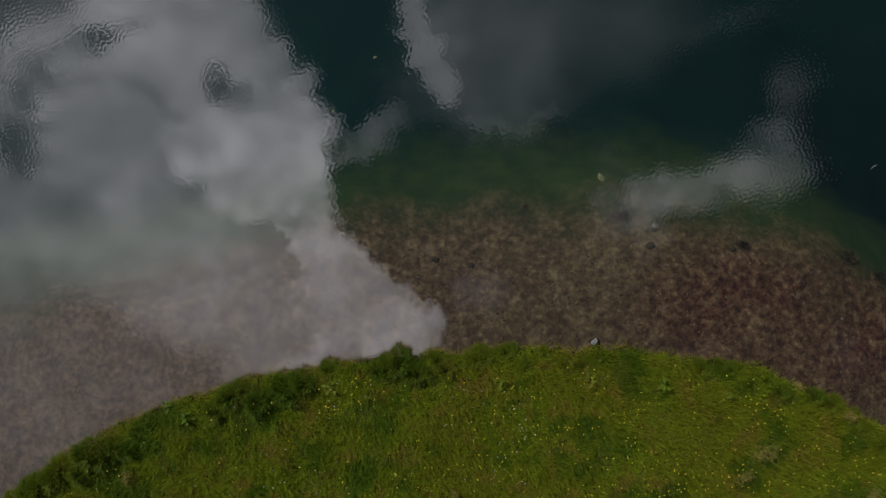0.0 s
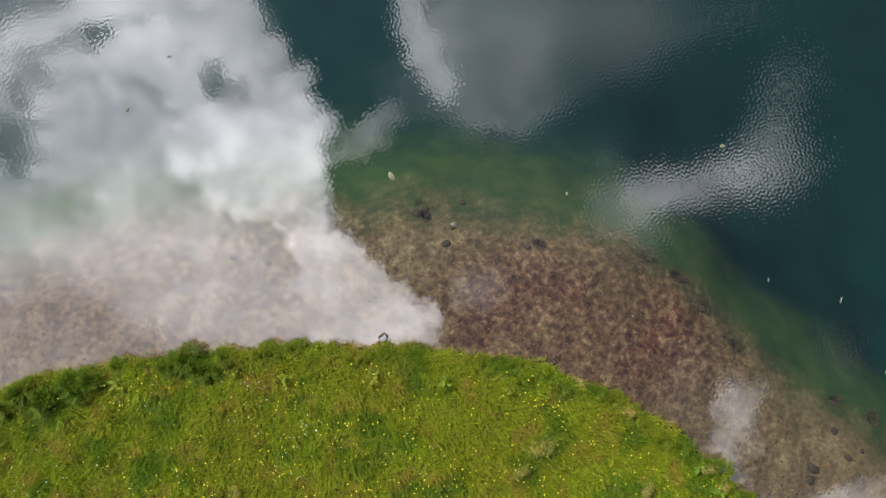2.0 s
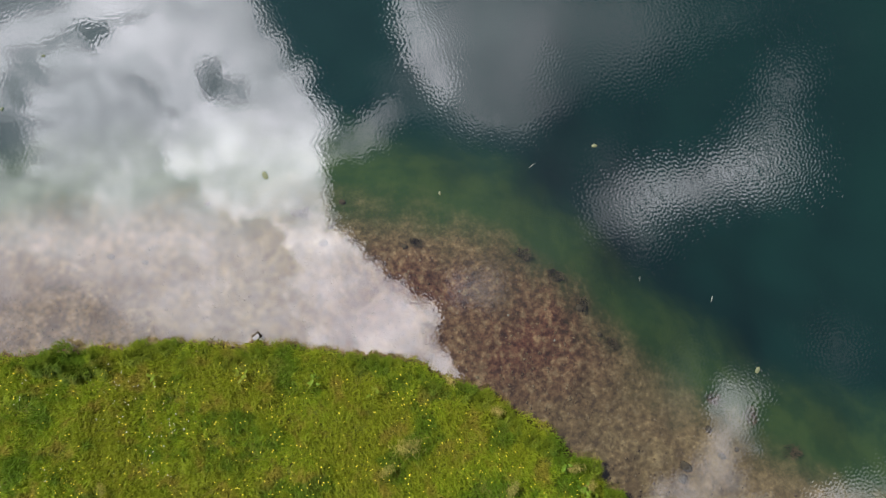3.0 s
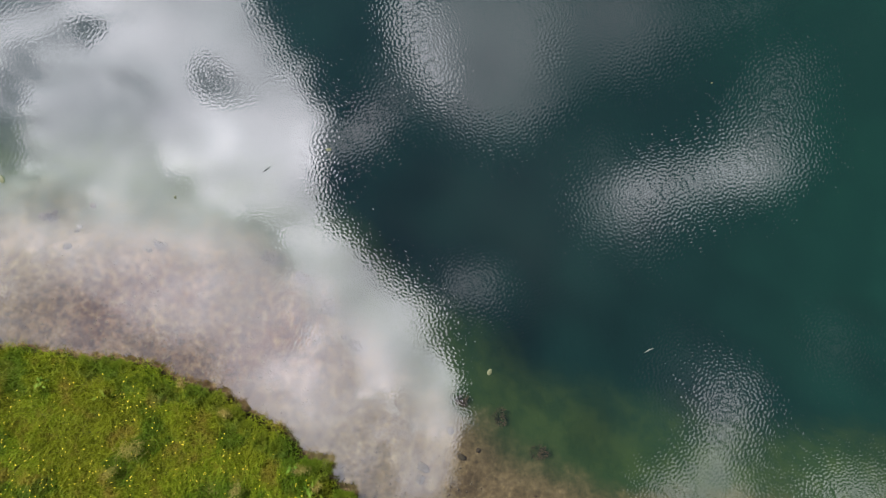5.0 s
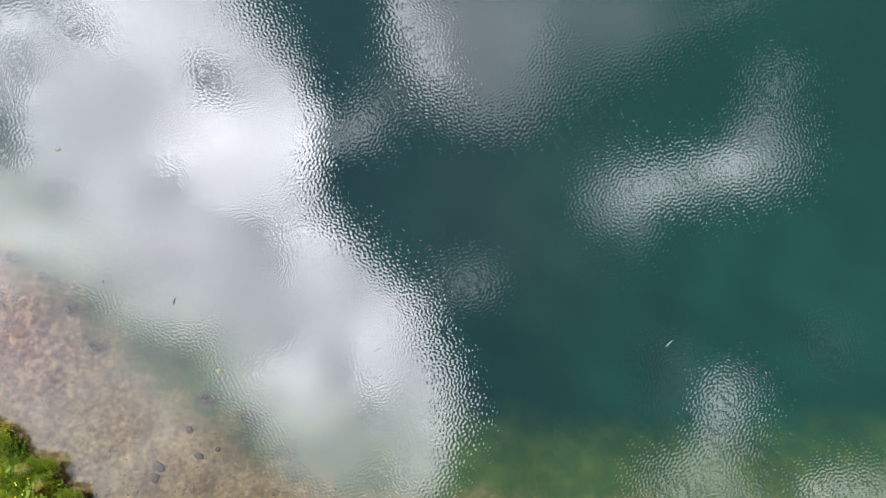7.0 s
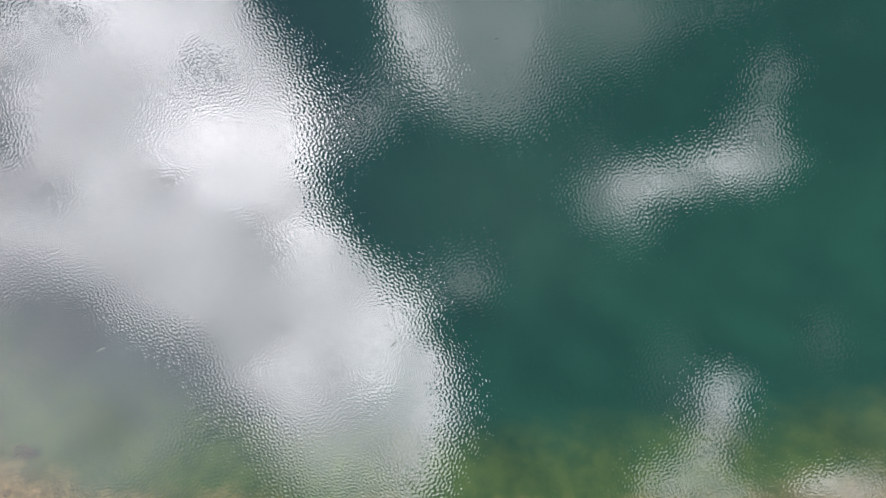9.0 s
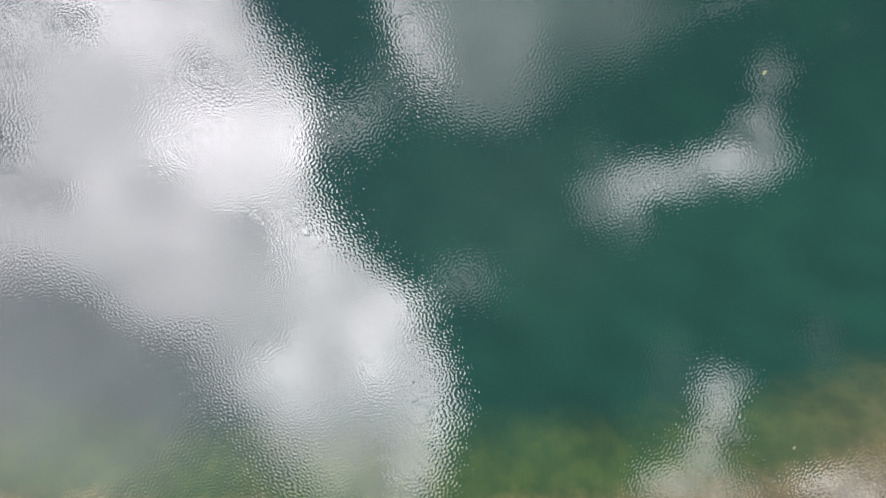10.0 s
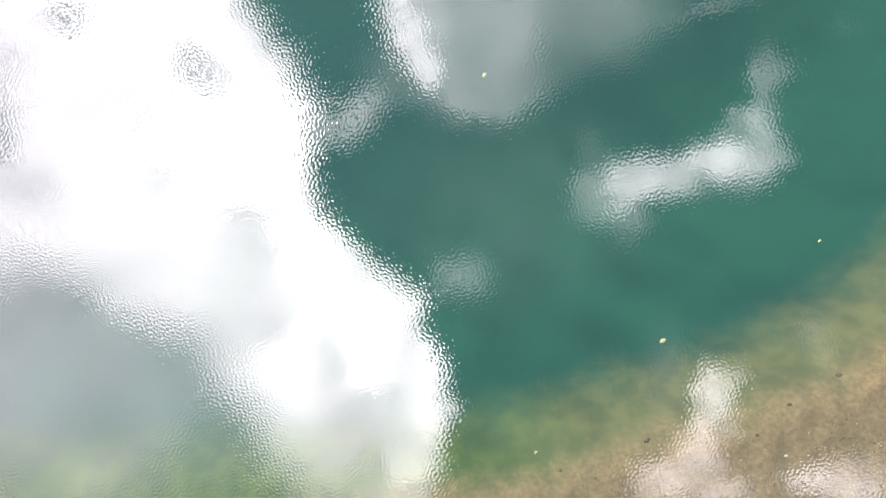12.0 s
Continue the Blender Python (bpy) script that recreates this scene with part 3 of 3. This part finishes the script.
def gravel(name, seed, count, x0, x1, y0, y1, lo, hi):
    r = np.random.RandomState(seed)
    shapes = [pebble_points(100 + k, 0.34) for k in range(6)]
    px, py = r.uniform(x0, x1, count), r.uniform(y0, y1, count)
    keep = (inland(px, py) < -0.01) & (off_shelf(px, py) < r.uniform(-0.5, 0.15, count))
    px, py = px[keep], py[keep]
    pz = height(px, py)
    v, f, b = [], [], 0
    for qx, qy, qz in zip(px, py, pz):
        co, faces = shapes[r.randint(6)]
        s = lo + (hi - lo) * r.uniform() ** 2.5
        a = r.uniform(0, 6.28)
        sx, sy, sz = s * r.uniform(0.8, 1.2), s * r.uniform(0.45, 0.9), s * 0.12
        x, y = co[:, 0] * sx, co[:, 1] * sy
        v.append(np.stack([qx + x * math.cos(a) - y * math.sin(a), qy + x * math.sin(a) + y * math.cos(a), qz + co[:, 2] * sz], -1))
        f.append(faces + b)
        b += len(co)
    me = mesh_of(name, np.concatenate(v).tolist(), np.concatenate(f).tolist(), M_PEBBLE, True)
    return tagged(new(name, me), "brown and tan pebbles covering the shallow lakebed", "pebbles", kind="stuff")


gravel("gravel", 81, 22000, -5.9, 9.0, -3.0, 0.7, 0.005, 0.022)
gravel("gravel", 82, 5000, 17.0, 23.5, -3.2, -0.6, 0.005, 0.022)


def stone_mesh(seed, mat, rough=0.2):
    bm = bmesh.new()
    bmesh.ops.create_icosphere(bm, subdivisions=3, radius=1.0)
    for v in bm.verts:
        v.co *= 1 + rough * noise.noise(v.co * 1.1 + Vector((seed * 7.3, 0, 0))) + 0.25 * rough * noise.noise(v.co * 3.5 + Vector((0, seed * 3.1, 0)))
    me = bpy.data.meshes.new("stone")
    bm.to_mesh(me)
    bm.free()
    me.materials.append(mat)
    me.polygons.foreach_set("use_smooth", np.ones(len(me.polygons), dtype=bool))
    return me


STONES = [stone_mesh(k, M_STONE, 0.35) for k in range(4)]
PALE = [stone_mesh(k + 9, M_PALE, 0.3) for k in range(2)]


def stone(px, py, long, wide, turn, k, pale=False):
    z = float(height(np.array([px]), np.array([py]))[0])
    ob = new("stone", (PALE[k % 2] if pale else STONES[k % 4]))
    tall = 0.5 * min(long, wide)
    ob.matrix_basis = pose(px, py, z + tall * 0.12, 0, 0, turn) @ Matrix.Diagonal((long * 0.39, wide * 0.39, tall * 0.36, 1))
    tagged(ob, "pale grey stone on the lakebed" if pale else "dark weed-covered stone on the lakebed", "stone", "stones on the lakebed")


for k, (px, py, a, b) in enumerate(((2.354, 0.09, 0.13, 0.11), (2.00, 0.44, 0.12, 0.15), (2.12, 0.50, 0.08, 0.07), (0.96, 0.55, 0.07, 0.08), (2.53, 0.575, 0.10, 0.08), (2.42, 0.27, 0.08, 0.06),
                                    (0.34, -0.13, 0.08, 0.08), (0.37, 0.02, 0.07, 0.05), (-0.06, -0.07, 0.12, 0.09), (3.28, 0.05, 0.10, 0.08), (6.43, -2.40, 0.13, 0.19), (6.39, -2.53, 0.15, 0.12),
                                    (5.28, -0.65, 0.11, 0.13), (6.85, -1.75, 0.16, 0.10), (6.73, -2.02, 0.10, 0.12), (6.86, -2.30, 0.09, 0.13), (5.50, -0.95, 0.09, 0.07), (7.05, -2.25, 0.07, 0.08))):
    stone(px, py, a, b, 40 * k, k)
for k, (px, py, a, b) in enumerate(((22.05, -1.39, 0.11, 0.07), (21.40, -1.71, 0.07, 0.06), (19.76, -2.15, 0.08, 0.10), (20.3, -2.35, 0.06, 0.05), (21.0, -2.05, 0.05, 0.06), (18.75, -2.5, 0.06, 0.05), (20.65, -1.95, 0.05, 0.05))):
    stone(px, py, a, b, 55 * k, k + 1)
for k, (px, py, a) in enumerate(((2.44, 0.32, 0.09), (21.34, -2.29, 0.06), (18.50, -2.36, 0.06), (4.97, -1.0, 0.035), (4.45, -0.72, 0.035), (3.9, -0.45, 0.03))):
    stone(px, py, a, a * 0.8, 30 * k, k, True)


WEEDS = [tuft_mesh("water_weed", 90 + k, 0.10 + 0.015 * k, 0.012, 260, M_WEED) for k in range(3)]
for k, (px, py, size) in enumerate(((5.00, -0.28, 0.9), (4.62, -0.06, 0.9), (5.30, -0.62, 0.7), (3.40, 0.10, 0.7),
                                    (6.85, -1.72, 0.8), (7.30, -1.95, 0.9), (2.10, 0.42, 0.7), (5.62, -1.05, 0.7), (7.75, -2.35, 0.9))):
    ob = new("water_weed", WEEDS[k % 3])
    ob.matrix_basis = pose(px, py, float(height(np.array([px]), np.array([py]))[0]) + 0.01, 0, 0, 50 * k) @ Matrix.Diagonal((size, size * 0.7, 1, 1))
    tagged(ob, "low dark brown clump of water weed on the lakebed", "water weed", "weeds on the lakebed")

# A broken stone at the water's edge, with one pale face.
rock = new("broken_stone")
rock.matrix_basis = pose(1.660, -0.940, 0.010, 0, 0, 35) @ Matrix.Diagonal((0.55, 0.55, 0.55, 1))
tagged(rock, "dark wet broken stone with one white face at the water's edge", "stone")


def broken_block(name, mat, seed, size):
    bm = bmesh.new()
    bmesh.ops.create_cube(bm, size=1.0)
    bmesh.ops.subdivide_edges(bm, edges=bm.edges[:], cuts=2, use_grid_fill=True)
    for v in bm.verts:
        v.co = v.co.normalized() * 0.35 + v.co * 0.45
        v.co += Vector((noise.noise(v.co * 2 + Vector((seed, 0, 0))), noise.noise(v.co * 2 + Vector((0, seed, 0))), 0)) * 0.18
        v.co = Vector((v.co.x * size[0], v.co.y * size[1], v.co.z * size[2]))
    me = bpy.data.meshes.new(name)
    bm.to_mesh(me)
    bm.free()
    me.materials.append(mat)
    return me


part("dark_block", broken_block("dark_block", M_STONE, 3.0, (0.16, 0.13, 0.10)), rock)
part("pale_face", broken_block("pale_face", M_QUARTZ, 5.0, (0.13, 0.085, 0.03)), rock, "white quartz face").matrix_basis = pose(0.0, -0.02, 0.043, 8, 0, 8)


def twig_mesh(name, points, thick):
    cu = bpy.data.curves.new(name, "CURVE")
    cu.dimensions, cu.bevel_depth, cu.bevel_resolution = "3D", thick, 1
    sp = cu.splines.new("POLY")
    sp.points.add(len(points) - 1)
    for p, co in zip(sp.points, points):
        p.co = (*co, 1)
    cu.materials.append(M_TWIG)
    return cu


for px, py, turn in ((4.13, -1.55, -20), (4.07, -1.47, 10), (4.9, -2.02, -50), (-0.8, -1.13, 15), (1.1, -1.06, 30)):
    ob = new("twig", twig_mesh("twig", [(0.035 * k - 0.12, 0.012 * math.sin(2.1 * k), 0.006 * math.sin(k)) for k in range(8)], 0.0032))
    ob.matrix_basis = pose(px, py, max(0.03, float(height(np.array([px]), np.array([py]))[0]) + 0.02), 0, 0, turn)
    tagged(ob, "thin brown dead stem caught on the bank's edge", "twig", "stems on the bank")


# ---- things afloat ----
def feather_mesh(name, long, wide, curl, mat):
    """A curved vane on both sides of a thin quill."""
    v, f, steps = [], [], 10
    for k in range(steps + 1):
        t = k / steps
        w = wide * (math.sin(math.pi * min(1, t * 0.9 + 0.08)) ** 0.7) / 2
        bend = curl * math.sin(t * 2.2)
        for s in (-1, 0, 1):
            v.append((long * (t - 0.5), bend + s * w, 0.006 + 0.010 * (1 - abs(s)) * math.sin(math.pi * t)))
    for k in range(steps):
        for s in (0, 1):
            b = 3 * k + s
            f.append((b, b + 3, b + 4, b + 1))
    me = mesh_of(name, v, f, mat, True)
    return me


FEATHER = feather_mesh("vane", 0.15, 0.022, 0.018, M_FEATHER)
QUILL = feather_mesh("quill", 0.19, 0.004, 0.022, M_FEATHER)
LEAF = feather_mesh("leaf", 0.09, 0.055, 0.006, M_FALLEN)
for k, (px, py, turn, size) in enumerate(((8.93, -1.06, 20, 1.0), (12.17, -0.99, 40, 0.95), (6.67, -0.52, 70, 0.7), (4.70, 0.94, 30, 0.9), (5.88, -0.30, 80, 0.45), (13.3, 2.38, 10, 0.5))):
    ob = new("feather")
    ob.matrix_basis = pose(px, py, 0.002, 0, 0, turn) @ Matrix.Diagonal((size * 0.68, size * 0.62, 1, 1))
    part("vane", FEATHER, ob)
    part("quill", QUILL, ob, "thin pale quill")
    tagged(ob, "small whitish feather floating on the lake", "feather", "litter afloat")
for k, (px, py, turn, size) in enumerate(((1.751, 0.839, 115, 1.1), (7.166, -1.297, 60, 0.85), (17.825, 2.01, 50, 0.7), (19.82, -0.924, 20, 0.85), (5.38, 1.16, 0, 0.7), (3.68, 0.64, 90, 0.5), (-1.18, 1.57, 60, 0.5), (-0.72, 2.16, 0, 0.5), (21.57, 0.19, 30, 0.5), (9.62, 1.9, 0, 0.3))):
    ob = new("leaf", LEAF)
    ob.matrix_basis = pose(px, py, 0.002, 0, 0, turn) @ Matrix.Diagonal((size, size, 1, 1))
    tagged(ob, "pale yellow fallen leaf floating on the lake", "leaf", "litter afloat")
